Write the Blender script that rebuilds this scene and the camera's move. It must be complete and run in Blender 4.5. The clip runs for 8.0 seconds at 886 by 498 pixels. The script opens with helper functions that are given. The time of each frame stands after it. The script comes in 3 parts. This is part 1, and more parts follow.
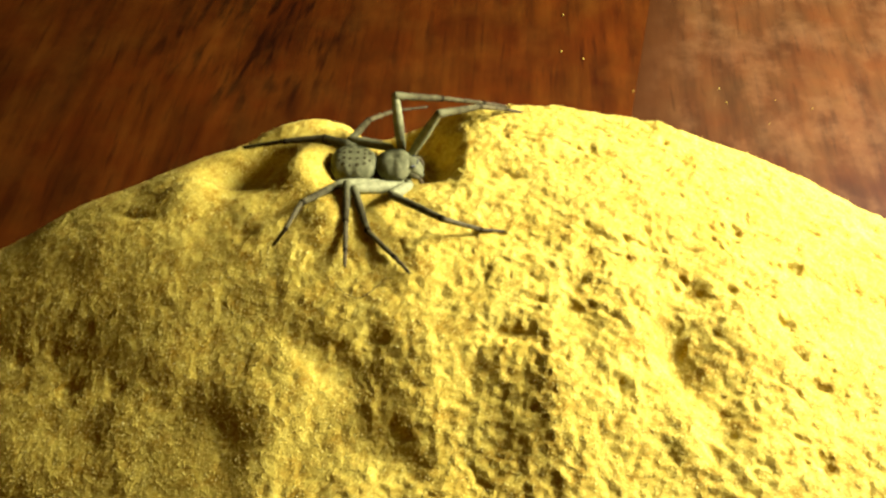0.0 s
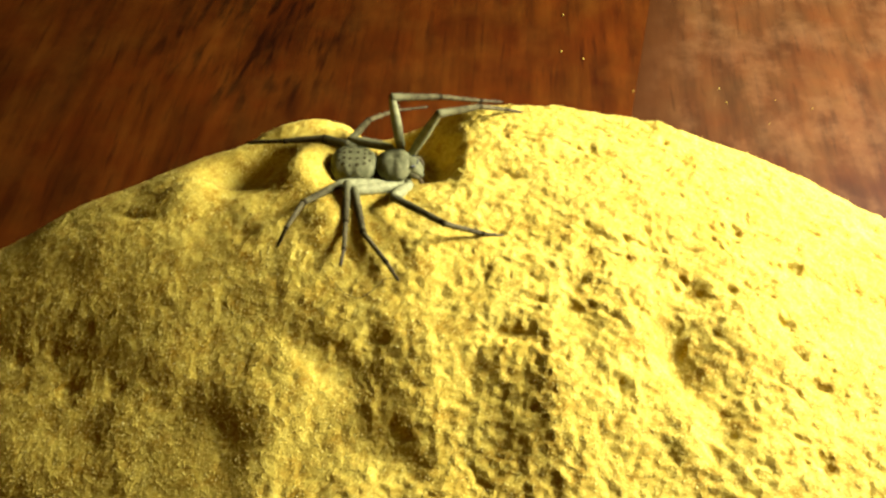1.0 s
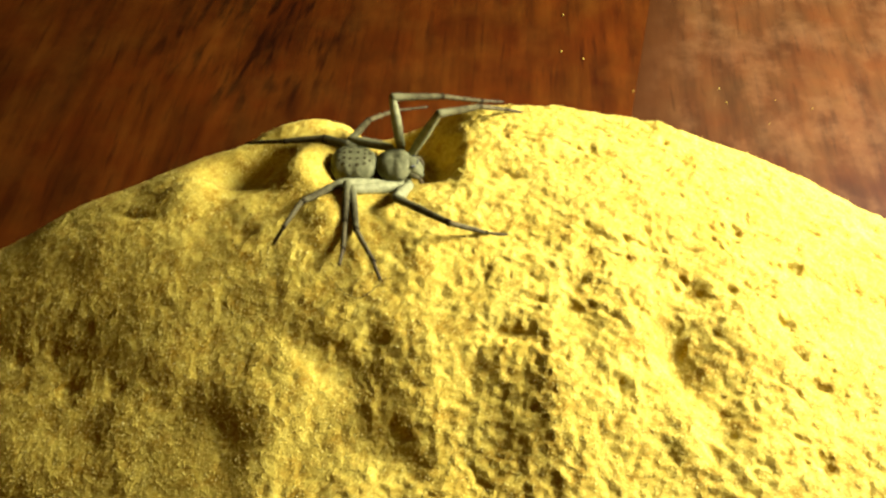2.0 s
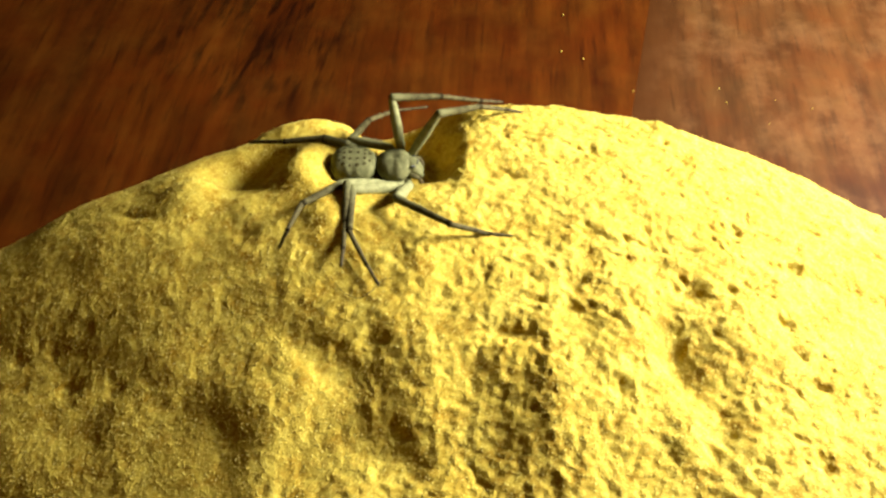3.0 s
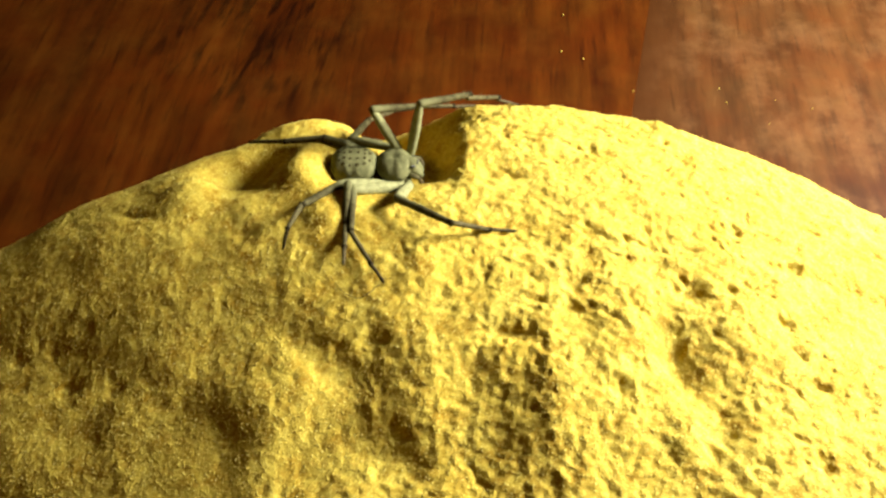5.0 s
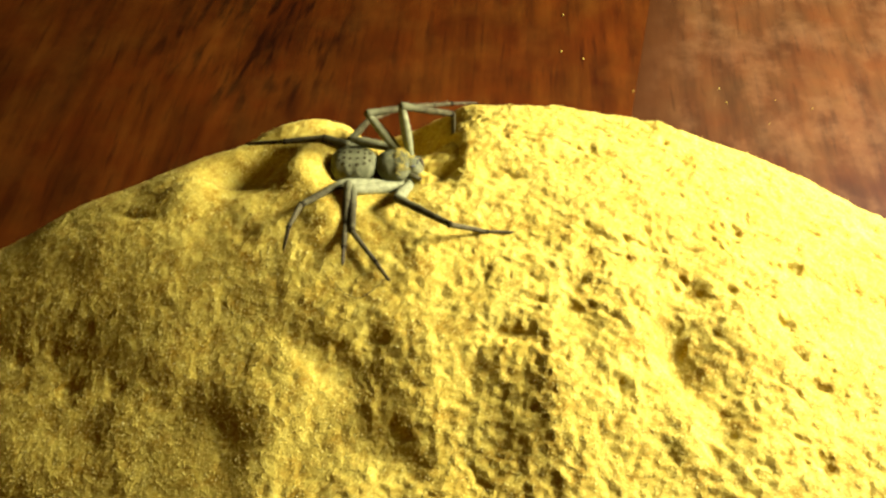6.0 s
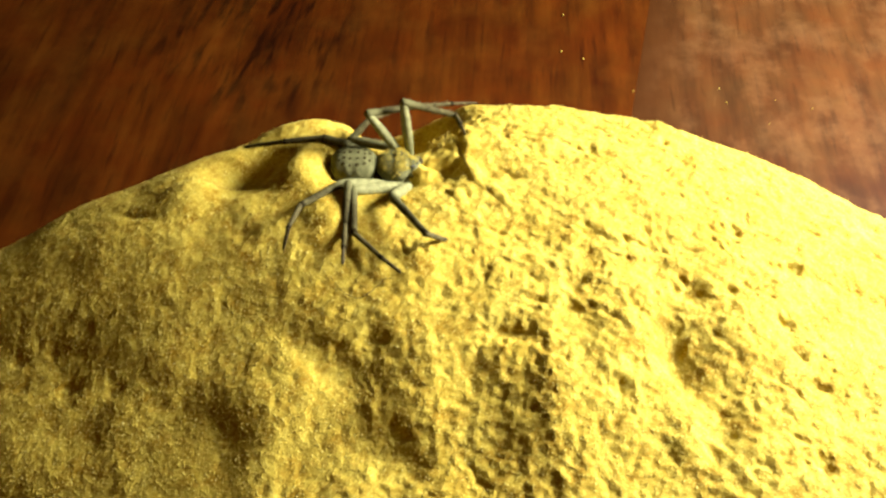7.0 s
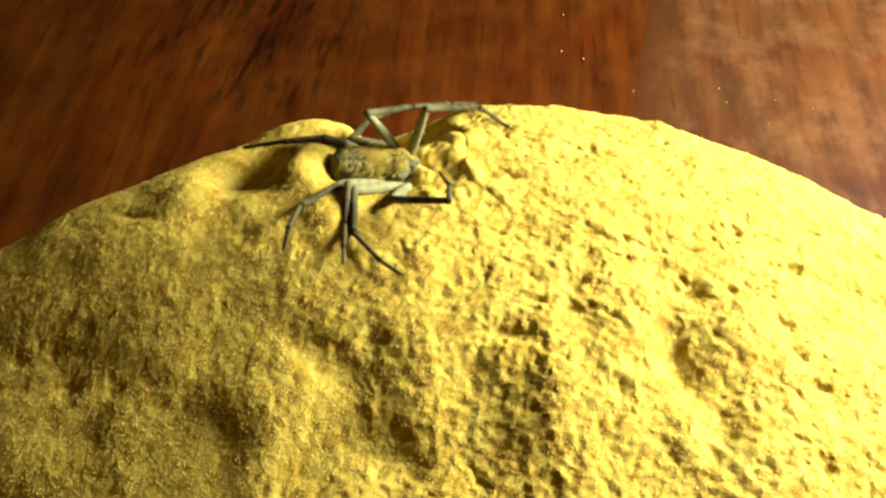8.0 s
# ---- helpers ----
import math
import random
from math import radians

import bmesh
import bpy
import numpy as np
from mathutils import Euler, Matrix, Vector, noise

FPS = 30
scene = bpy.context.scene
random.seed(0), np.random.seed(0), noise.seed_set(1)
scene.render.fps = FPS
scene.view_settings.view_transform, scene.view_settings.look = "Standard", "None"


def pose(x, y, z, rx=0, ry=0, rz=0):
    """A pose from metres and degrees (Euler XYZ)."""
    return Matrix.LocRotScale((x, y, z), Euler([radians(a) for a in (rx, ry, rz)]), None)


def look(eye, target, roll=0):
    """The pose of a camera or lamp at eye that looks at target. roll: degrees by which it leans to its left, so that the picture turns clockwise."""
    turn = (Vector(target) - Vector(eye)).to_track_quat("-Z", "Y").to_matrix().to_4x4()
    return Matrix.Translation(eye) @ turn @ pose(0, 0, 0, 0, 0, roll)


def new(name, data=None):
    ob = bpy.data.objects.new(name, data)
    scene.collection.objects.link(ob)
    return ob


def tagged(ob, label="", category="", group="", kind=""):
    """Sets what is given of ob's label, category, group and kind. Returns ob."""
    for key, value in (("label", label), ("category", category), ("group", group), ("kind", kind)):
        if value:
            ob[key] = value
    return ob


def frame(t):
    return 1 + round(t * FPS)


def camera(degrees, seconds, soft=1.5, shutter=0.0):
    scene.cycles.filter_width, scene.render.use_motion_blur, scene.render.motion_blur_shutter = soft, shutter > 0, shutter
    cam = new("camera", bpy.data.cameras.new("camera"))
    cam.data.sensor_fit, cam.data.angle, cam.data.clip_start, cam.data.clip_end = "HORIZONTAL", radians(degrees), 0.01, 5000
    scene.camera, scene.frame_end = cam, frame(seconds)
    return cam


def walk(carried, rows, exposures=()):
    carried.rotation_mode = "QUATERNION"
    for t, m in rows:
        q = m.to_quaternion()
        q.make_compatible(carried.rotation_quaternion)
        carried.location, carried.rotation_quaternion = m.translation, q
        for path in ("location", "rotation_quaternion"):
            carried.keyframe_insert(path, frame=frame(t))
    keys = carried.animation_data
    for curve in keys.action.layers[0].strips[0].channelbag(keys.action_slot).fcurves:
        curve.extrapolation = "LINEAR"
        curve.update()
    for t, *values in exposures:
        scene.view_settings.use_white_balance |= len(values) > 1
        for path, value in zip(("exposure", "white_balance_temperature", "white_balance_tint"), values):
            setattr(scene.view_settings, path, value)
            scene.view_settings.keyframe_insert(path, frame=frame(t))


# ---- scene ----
# Scale: the spider's body is 15 mm long. Table top at z = 0, heap of sand centred on the origin.
cam = camera(50, 8.0, soft=2.6, shutter=0.5)
EYE = (-0.006, -0.038, 0.162)
VIEW = look(EYE, (EYE[0], EYE[1] + math.cos(radians(50)), EYE[2] - math.sin(radians(50))))
walk(cam, [(0.0, VIEW), (8.0, VIEW)], exposures=[(0.0, 0.0), (8.0, 0.0)])

# ---- light ----
world = bpy.data.worlds.new("room_dusk")
scene.world = world
world.use_nodes = True
sky = world.node_tree.nodes.new("ShaderNodeTexSky")
sky.sky_type, sky.sun_disc = "NISHITA", False
sky.sun_elevation, sky.sun_rotation = radians(25), radians(70)
world.node_tree.links.new(sky.outputs[0], world.node_tree.nodes["Background"].inputs[0])
world.node_tree.nodes["Background"].inputs[1].default_value = 0.012


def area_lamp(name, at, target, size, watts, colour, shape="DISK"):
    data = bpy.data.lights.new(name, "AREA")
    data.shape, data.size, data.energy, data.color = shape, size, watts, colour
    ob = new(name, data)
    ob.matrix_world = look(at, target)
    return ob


# the lamp that stands beside the heap, and an added orange fill lamp
area_lamp("table_lamp_light", (0.244, 0.118, 0.176), (0.0, 0.05, 0.04), 0.11, 4.2, (1.0, 0.968, 0.93))
# unseen fill without a source in the room; lifts the sand's shaded side
area_lamp("front_fill_light", (-0.5, -1.52, 1.1), (-0.2, 0.0, 0.0), 0.9, 2.8, (1.0, 0.44, 0.012), "SQUARE")

# ---- materials ----
def material(name, rough=0.6, metal=0.0):
    mat = bpy.data.materials.new(name)
    mat.use_nodes = True
    b = mat.node_tree.nodes["Principled BSDF"]
    b.inputs["Roughness"].default_value = rough
    b.inputs["Metallic"].default_value = metal
    return mat, mat.node_tree, b


def node(tree, kind, links=None, **settings):
    n = tree.nodes.new(kind)
    for key, value in (links or {}).items():
        if isinstance(value, bpy.types.NodeSocket):
            tree.links.new(value, n.inputs[key])
        else:
            n.inputs[key].default_value = value
    for key, value in settings.items():
        setattr(n, key, value)
    return n


def ramp(tree, source, stops):
    n = tree.nodes.new("ShaderNodeValToRGB")
    tree.links.new(source, n.inputs[0])
    while len(n.color_ramp.elements) < len(stops):
        n.color_ramp.elements.new(0.5)
    for e, (at, colour) in zip(n.color_ramp.elements, stops):
        e.position, e.color = at, (*colour, 1)
    return n.outputs[0]


def mix(tree, fac, a, b, how="MIX"):
    n = tree.nodes.new("ShaderNodeMix")
    n.data_type, n.blend_type = "RGBA", how
    for socket, value in ((n.inputs[0], fac), (n.inputs[6], a), (n.inputs[7], b)):
        if isinstance(value, bpy.types.NodeSocket):
            tree.links.new(value, socket)
        elif isinstance(value, (int, float)):
            socket.default_value = value
        else:
            socket.default_value = (*value, 1)
    return n.outputs[2]


def coords(tree, scale=(1, 1, 1), turn=0.0, lay=0.0):
    c = node(tree, "ShaderNodeTexCoord")
    first = node(tree, "ShaderNodeMapping", {"Vector": c.outputs["Object"]})
    first.inputs["Rotation"].default_value = (0, 0, lay)
    m = node(tree, "ShaderNodeMapping", {"Vector": first.outputs[0]})
    m.inputs["Scale"].default_value = scale
    m.inputs["Rotation"].default_value = (0, 0, turn)
    return m.outputs[0]


def noise_tex(tree, vector, scale, detail=4.0, rough=0.55):
    return node(tree, "ShaderNodeTexNoise", {"Vector": vector, "Scale": scale, "Detail": detail, "Roughness": rough}).outputs[0]


def sand_material():
    mat, tree, b = material("yellow_sand", 0.85)
    v = coords(tree)
    cell = node(tree, "ShaderNodeTexVoronoi", {"Vector": v, "Scale": 3000.0})
    clump = noise_tex(tree, v, 900.0, 3.0, 0.6)
    base = ramp(tree, cell.outputs["Color"], [(0.0, (0.49, 0.365, 0.035)), (0.3, (0.575, 0.45, 0.060)),
                                              (0.8, (0.645, 0.52, 0.088)), (1.0, (0.71, 0.60, 0.12))])
    base = mix(tree, 1.0, base, ramp(tree, clump, [(0.30, (0.86, 0.80, 0.62)), (0.62, (1.0, 1.0, 1.0))]), "MULTIPLY")
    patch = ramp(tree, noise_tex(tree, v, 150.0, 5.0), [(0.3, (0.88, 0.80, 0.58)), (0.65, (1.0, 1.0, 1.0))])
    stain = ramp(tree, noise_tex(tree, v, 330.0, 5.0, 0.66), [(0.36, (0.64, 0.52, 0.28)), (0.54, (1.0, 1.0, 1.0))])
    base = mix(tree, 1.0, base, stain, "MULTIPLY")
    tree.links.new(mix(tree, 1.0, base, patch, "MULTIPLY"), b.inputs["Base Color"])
    b.inputs["Specular IOR Level"].default_value = 0.2
    fine = node(tree, "ShaderNodeBump", {"Height": cell.outputs["Distance"], "Strength": 0.16, "Distance": 0.0003}, invert=True)
    soft = node(tree, "ShaderNodeBump", {"Height": clump, "Strength": 0.22, "Distance": 0.0006, "Normal": fine.outputs[0]})
    tree.links.new(soft.outputs[0], b.inputs["Normal"])
    return mat


def math_node(tree, how, a, b=0.0):
    return node(tree, "ShaderNodeMath", {0: a, 1: b}, operation=how).outputs[0]


def wood_material(name, dark, mid, light, grey, rough, rubbed, gloss, right_tone=None, edge=None):
    """Varnished wood: faint streaks along the board, red and brown blotches, short dark pores, rubbed pale patches,
    small scratches; right_tone: base colour factor towards higher x, with a row of slanting chatter marks; edge: where
    the worn varnish ends."""
    mat, tree, b = material(name, rough)
    turn, lay = radians(1), radians(-9)
    streak = noise_tex(tree, coords(tree, (170, 16, 1), turn, lay), 1.0, 6.0, 0.6)
    blotch = noise_tex(tree, coords(tree, (1, 0.7, 1), turn), 38.0, 6.0, 0.62)
    cloud = noise_tex(tree, coords(tree, (1, 0.8, 1), 0.4), 75.0, 4.0, 0.6)
    pores = noise_tex(tree, coords(tree, (620, 60, 1), turn, lay), 1.0, 3.0, 0.5)
    base = ramp(tree, streak, [(0.18, dark), (0.5, mid), (0.85, light)])
    tone = ramp(tree, blotch, [(0.30, (0.58, 0.50, 0.46)), (0.52, (1.0, 1.0, 1.0)), (0.75, (1.35, 1.22, 1.0))])
    base = mix(tree, 1.0, base, tone, "MULTIPLY")
    # red where the stain is thick, browner where it is thin
    base = mix(tree, 1.0, base, ramp(tree, cloud, [(0.35, (1.05, 0.90, 0.80)), (0.65, (0.96, 1.06, 1.1))]), "MULTIPLY")
    base = mix(tree, ramp(tree, pores, [(0.56, (0, 0, 0)), (0.72, (0.6, 0.6, 0.6))]), base, dark)
    place = node(tree, "ShaderNodeSeparateXYZ", {"Vector": node(tree, "ShaderNodeTexCoord").outputs["Object"]})
    if right_tone:
        # base colour factor: 1.15 at low x, the given one at higher x
        wavy = math_node(tree, "ADD", math_node(tree, "MULTIPLY", blotch, 0.06), place.outputs[0])
        span = node(tree, "ShaderNodeMapRange", {"Value": wavy, "From Min": -0.06, "From Max": -0.015, "To Min": 1.15, "To Max": right_tone})
        base = mix(tree, 1.0, base, span.outputs[0], "MULTIPLY")
        # the row of chatter marks
        marks = noise_tex(tree, coords(tree, (300, 55, 1), 0.0, radians(-2)), 1.0, 2.0, 0.5)
        middle = node(tree, "ShaderNodeMapping", {"Vector": node(tree, "ShaderNodeTexCoord").outputs["Object"]})
        middle.inputs["Location"].default_value = (2.65, -4.3, 0)
        middle.inputs["Scale"].default_value = (28, 28, 1)
        ball_fade = node(tree, "ShaderNodeTexGradient", {"Vector": middle.outputs[0]}, gradient_type="SPHERICAL").outputs[1]
        marks = math_node(tree, "MULTIPLY", ramp(tree, marks, [(0.50, (0, 0, 0)), (0.64, (1, 1, 1))]),
                          ramp(tree, ball_fade, [(0.05, (0, 0, 0)), (0.40, (0.9, 0.9, 0.9))]))
        base = mix(tree, marks, base, tuple(0.8 * c for c in dark))
    patch = noise_tex(tree, coords(tree, (1, 0.8, 1), turn), 60.0, 6.0, 0.68)
    base = mix(tree, ramp(tree, patch, [(0.47, (0, 0, 0)), (0.66, (grey, grey, grey))]), base, rubbed)
    scratch = noise_tex(tree, coords(tree, (300, 110, 1), turn + 0.9), 1.0, 2.0, 0.4)
    base = mix(tree, ramp(tree, scratch, [(0.70, (0, 0, 0)), (0.78, (grey * 0.35, grey * 0.35, grey * 0.35))]), base, tuple(1.4 * c for c in rubbed))
    if edge:
        ragged = math_node(tree, "ADD", math_node(tree, "MULTIPLY", blotch, 0.010), place.outputs[0])
        fade = node(tree, "ShaderNodeMapRange", {"Value": ragged, "From Min": edge, "From Max": edge + 0.014, "To Min": 0.95, "To Max": 0.0})
        base = mix(tree, fade.outputs[0], base, (0.048, 0.015, 0.0025))
    tree.links.new(base, b.inputs["Base Color"])
    b.inputs["Coat Weight"].default_value = 0.03
    b.inputs["Coat Roughness"].default_value = 0.45
    b.inputs["Specular IOR Level"].default_value = gloss
    bump = node(tree, "ShaderNodeBump", {"Height": streak, "Strength": 0.15, "Distance": 0.0005})
    tree.links.new(bump.outputs[0], b.inputs["Normal"])
    return mat


def hide_material(name, dark, light, scale=900.0, rough=0.7, ends=None, knee=None):
    """Fine-haired skin; ends: darker colour towards the far joint of a limb; knee: paler colour towards the near one."""
    mat, tree, b = material(name, rough)
    v = coords(tree)
    fine = noise_tex(tree, v, scale, 4.0, 0.65)
    wide = noise_tex(tree, v, scale / 6, 3.0)
    base = ramp(tree, fine, [(0.3, dark), (0.62, light)])
    base = mix(tree, 0.35, base, ramp(tree, wide, [(0.3, (0.65, 0.65, 0.6)), (0.7, (1.0, 1.0, 1.0))]), "MULTIPLY")
    if ends:
        along = node(tree, "ShaderNodeSeparateXYZ", {"Vector": node(tree, "ShaderNodeTexCoord").outputs["Generated"]}).outputs[0]
        band = ramp(tree, along, [(0.90, (0, 0, 0)), (0.94, (0.95, 0.95, 0.95))])
        base = mix(tree, band, base, ends)
    if knee:
        base = mix(tree, ramp(tree, along, [(0.08, (0.9, 0.9, 0.9)), (0.42, (0, 0, 0))]), base, knee)
    tree.links.new(base, b.inputs["Base Color"])
    b.inputs["Specular IOR Level"].default_value = 0.05
    bump = node(tree, "ShaderNodeBump", {"Height": fine, "Strength": 0.5, "Distance": 0.0002})
    tree.links.new(bump.outputs[0], b.inputs["Normal"])
    return mat


def plain_material(name, colour, rough=0.8):
    mat, tree, b = material(name, rough)
    n = noise_tex(tree, coords(tree), 14.0, 5.0)
    tree.links.new(ramp(tree, n, [(0.3, tuple(c * 0.85 for c in colour)), (0.7, colour)]), b.inputs["Base Color"])
    return mat


SAND = sand_material()
BOARD = wood_material("varnished_board", (0.014, 0.0028, 0.0003), (0.051, 0.0115, 0.0007), (0.086, 0.0235, 0.0017), 0.12, 0.45, (0.20, 0.075, 0.008), 0.1, right_tone=1.25)
WORN_BOARD = wood_material("worn_board", (0.026, 0.0092, 0.0022), (0.078, 0.029, 0.0070), (0.118, 0.047, 0.012), 0.30, 0.42, (0.24, 0.115, 0.040), 0.2, edge=0.013)
HIDE = hide_material("grey_hide", (0.086, 0.085, 0.033), (0.185, 0.182, 0.075))
LEG_HIDE = hide_material("leg_hide", (0.17, 0.167, 0.070), (0.29, 0.288, 0.125), 1100.0)
TIBIA_HIDE = hide_material("tibia_hide", (0.038, 0.030, 0.011), (0.104, 0.092, 0.036), 1100.0, ends=(0.020, 0.014, 0.0035), knee=(0.135, 0.130, 0.053))
DARK_HIDE = hide_material("dark_hide", (0.032, 0.026, 0.008), (0.07, 0.058, 0.018), 1400.0)
FOOT_HIDE = hide_material("foot_hide", (0.032, 0.024, 0.010), (0.10, 0.078, 0.034), 1400.0, ends=(0.008, 0.005, 0.0015))
EYE_GLOSS, _, _ = material("eye_gloss", 0.4)
EYE_GLOSS.node_tree.nodes["Principled BSDF"].inputs["Base Color"].default_value = (0.01, 0.01, 0.008, 1)
PLASTER = plain_material("cream_plaster", (0.62, 0.52, 0.36))
FLOOR_PAINT = plain_material("brown_floor", (0.12, 0.07, 0.035))

# ---- the heap's shape ----
HEAP_HEIGHT = 0.056


LATTICES = {}


def lattice(seed):
    if seed not in LATTICES:
        LATTICES[seed] = np.random.RandomState(seed).rand(256, 256)
    return LATTICES[seed]


def cloud_noise(x, y, size, seed):
    """Smooth gradient noise, about -0.7 to 0.7, with cells of that size, turned differently for each seed."""
    angle = lattice(seed) * 2 * math.pi
    c, s = math.cos(seed * 1.7), math.sin(seed * 1.7)
    u, v = (c * x - s * y) / size + 1000.37, (s * x + c * y) / size + 1000.71
    i, j = np.floor(u).astype(int), np.floor(v).astype(int)
    a, b = u - i, v - j
    fa, fb = a * a * a * (a * (a * 6 - 15) + 10), b * b * b * (b * (b * 6 - 15) + 10)

    def corner(p, q):
        g = angle[(i + p) % 256, (j + q) % 256]
        return np.cos(g) * (a - p) + np.sin(g) * (b - q)

    return (corner(0, 0) * (1 - fa) + corner(1, 0) * fa) * (1 - fb) + (corner(0, 1) * (1 - fa) + corner(1, 1) * fa) * fb


def crest(y):
    """Where the heap's crest line runs, across it."""
    return np.clip(0.021 - (y - 0.015) * 0.64, -0.020, 0.026)


def depth(x):
    """How far the heap's top reaches back at x."""
    u = np.clip(x, -0.1, 0.1) / 0.08
    return 0.0844 + 0.0152 * u - 0.0289 * u ** 2 - 0.0124 * u ** 3 - 0.0012 * u ** 4


# hillocks and hollows: x, y, half length, half width in mm, turn in degrees, height in mm
FORMS = [
    (-32, 84, 7.5, 4.2, 8, 2.9), (-13.5, 86.0, 7.6, 8.6, 0, -9.8), (-15.5, 98.0, 8.0, 3.0, -6, -0.8), (-18.3, 90.0, 4.2, 6.0, 0, -3.6), (-27.0, 91.0, 7.0, 3.0, -4, 1.7), (-1.5, 89, 3.5, 4.5, 0, 1.0), (-36.8, 71.3, 6.6, 5.4, 20, -4.4),
    (-28.1, 68.9, 4.4, 5.2, 10, 2.6), (-17.0, 68.4, 8.6, 4.2, -3, -3.2), (-7.5, 74.4, 4.0, 6.2, 0, -7.2),
    (-3.4, 73.5, 2.2, 7, 8, 1.0), (10.5, 87.7, 9, 6, 0, 0.9), (32.4, 87.7, 2.6, 2.5, 0, 1.2),
    (-41.4, 72.1, 5, 4, 0, -0.8), (-14.8, 28.5, 9, 8.0, -35, -1.6), (-2.0, 25.5, 5.0, 11, 6, -1.3), (-33.0, 25.0, 17, 16, 0, -1.5), (-12.0, 19.0, 7.5, 7, 0, -1.2),
    (-52.0, 29.0, 17, 13, 0, -1.0), (-77, 17, 18, 14, 0, 2.0), (-15.5, 64.8, 4.5, 1.3, -3, -1.3),
]
SWELLS = [
    (-21.6, 20.9, 6, 6, 0, -1.4), (-12.1, 21.0, 5, 3, -40, -0.9), (9.2, 27.1, 3, 10, 0, 0.9),
    (25.5, 32.3, 2.6, 6, 10, -1.1), (29.7, 23.6, 2.6, 6, -10, -1.1), (18.7, 39.4, 4, 16, -8, 1.0),
    (37.9, 36.4, 7, 9, 0, 1.2), (-8.0, 51.2, 3.5, 10, -10, 0.4),
    (-17.8, 57.4, 3.5, 3.5, 0, 0.5), (-23.8, 57.8, 2.6, 4.5, 15, 0.4), (-22.5, 59.0, 4.5, 6.5, 0, 0.9), (-46.1, 46.6, 14, 7, -20, -0.7),
    (-45.7, 65.1, 6, 4, 25, 1.4), (-62.6, 38.8, 9, 6, 0, -1.2), 
    (-23.4, 35.1, 9, 3, -35, -0.8), (-33.1, 29.4, 9, 4, -30, 0.7),
]
PITS = [
    (29.1, 43.7, 2.6, 1.8, -30, -0.96), (12.5, 45.1, 2.4, 1.8, 0, -0.88), (3.3, 36.9, 3.4, 1.6, 0, -0.96),
    (38.3, 57.4, 1.4, 1.6, 0, -0.8), (25.2, 48.8, 1.8, 1.2, 0, -0.64), (44.3, 50.2, 3.2, 1.1, -10, -0.72),
    (21.3, 40.9, 1.3, 1.8, 20, -0.64), (34.4, 44.2, 1.5, 1.2, 0, -0.64), (34.0, 74.7, 1.6, 2.0, -30, -0.8),
    (17.8, 75.3, 2.2, 1.2, 0, -0.56), (42.2, 18.8, 1.4, 1.6, 0, -0.72), (54.8, 48.0, 1.5, 1.2, 0, -0.56),
    (16.3, 54.4, 2.6, 1.0, -25, -0.56), (17.0, 28.2, 1.8, 1.4, 0, -0.64), (-54.4, 61.9, 3.6, 1.0, -25, -0.3),
    (-36.0, 55.5, 2.2, 1.2, 0, -0.3),
    (-59.3, 43.9, 1.7, 1.0, 10, -0.25), (-64.1, 41.2, 1.3, 1.0, 0, -0.25), (-68.5, 36.3, 2.0, 1.3, 20, -0.25),
    (-69.1, 40.5, 1.5, 0.9, 0, -0.25), (-59.7, 35.1, 1.4, 1.2, 0, -0.25), (-52.6, 33.6, 1.6, 1.1, 30, -0.25),
    (-15.6, 36.5, 2.0, 1.6, 0, -0.4), (12.1, 40.3, 1.5, 1.1, 0, -0.6), (7.1, 41.6, 1.6, 1.1, 0, -0.6), (41.5, 39.0, 1.4, 1.0, -30, -0.6),
]


def bump(x, y, form):
    cx, cy, a, b, turn, h = form
    c, s = math.cos(radians(turn)), math.sin(radians(turn))
    dx, dy = x - cx / 1000, y - cy / 1000
    u, v = (dx * c + dy * s) / (a / 1000), (-dx * s + dy * c) / (b / 1000)
    return h / 1000 * np.exp(-(u * u + v * v) ** 1.3)


def pock_marks():
    """Small slanting pocks on the side that faces the lamp."""
    rng = np.random.RandomState(8)
    marks = []
    for _ in range(22):
        size = rng.uniform(0.6, 1.2)
        marks.append((rng.uniform(12, 85), rng.uniform(14, 96), size * rng.uniform(1.0, 1.7), size, rng.uniform(-55, -15), -rng.uniform(0.35, 0.8)))
    for _ in range(14):
        size = rng.uniform(0.8, 1.6)
        marks.append((rng.uniform(-75, 10), rng.uniform(14, 70), size * rng.uniform(1.0, 1.8), size, rng.uniform(-60, 40), -rng.uniform(0.12, 0.3)))
    return marks


POCKS = pock_marks()


def heap_smooth(x, y):
    across = x - crest(y)
    side = np.abs(across) / np.where(across < 0, 0.145, 0.165)
    back = np.maximum(y - 0.03, 0) / depth(x)
    front = np.maximum(0.055 - y, 0) / 0.165
    z = HEAP_HEIGHT * (1 - side ** 2.2 - back ** 6 - front ** 2.2)
    for form in FORMS + SWELLS:
        z = z + bump(x, y, form)
    return z


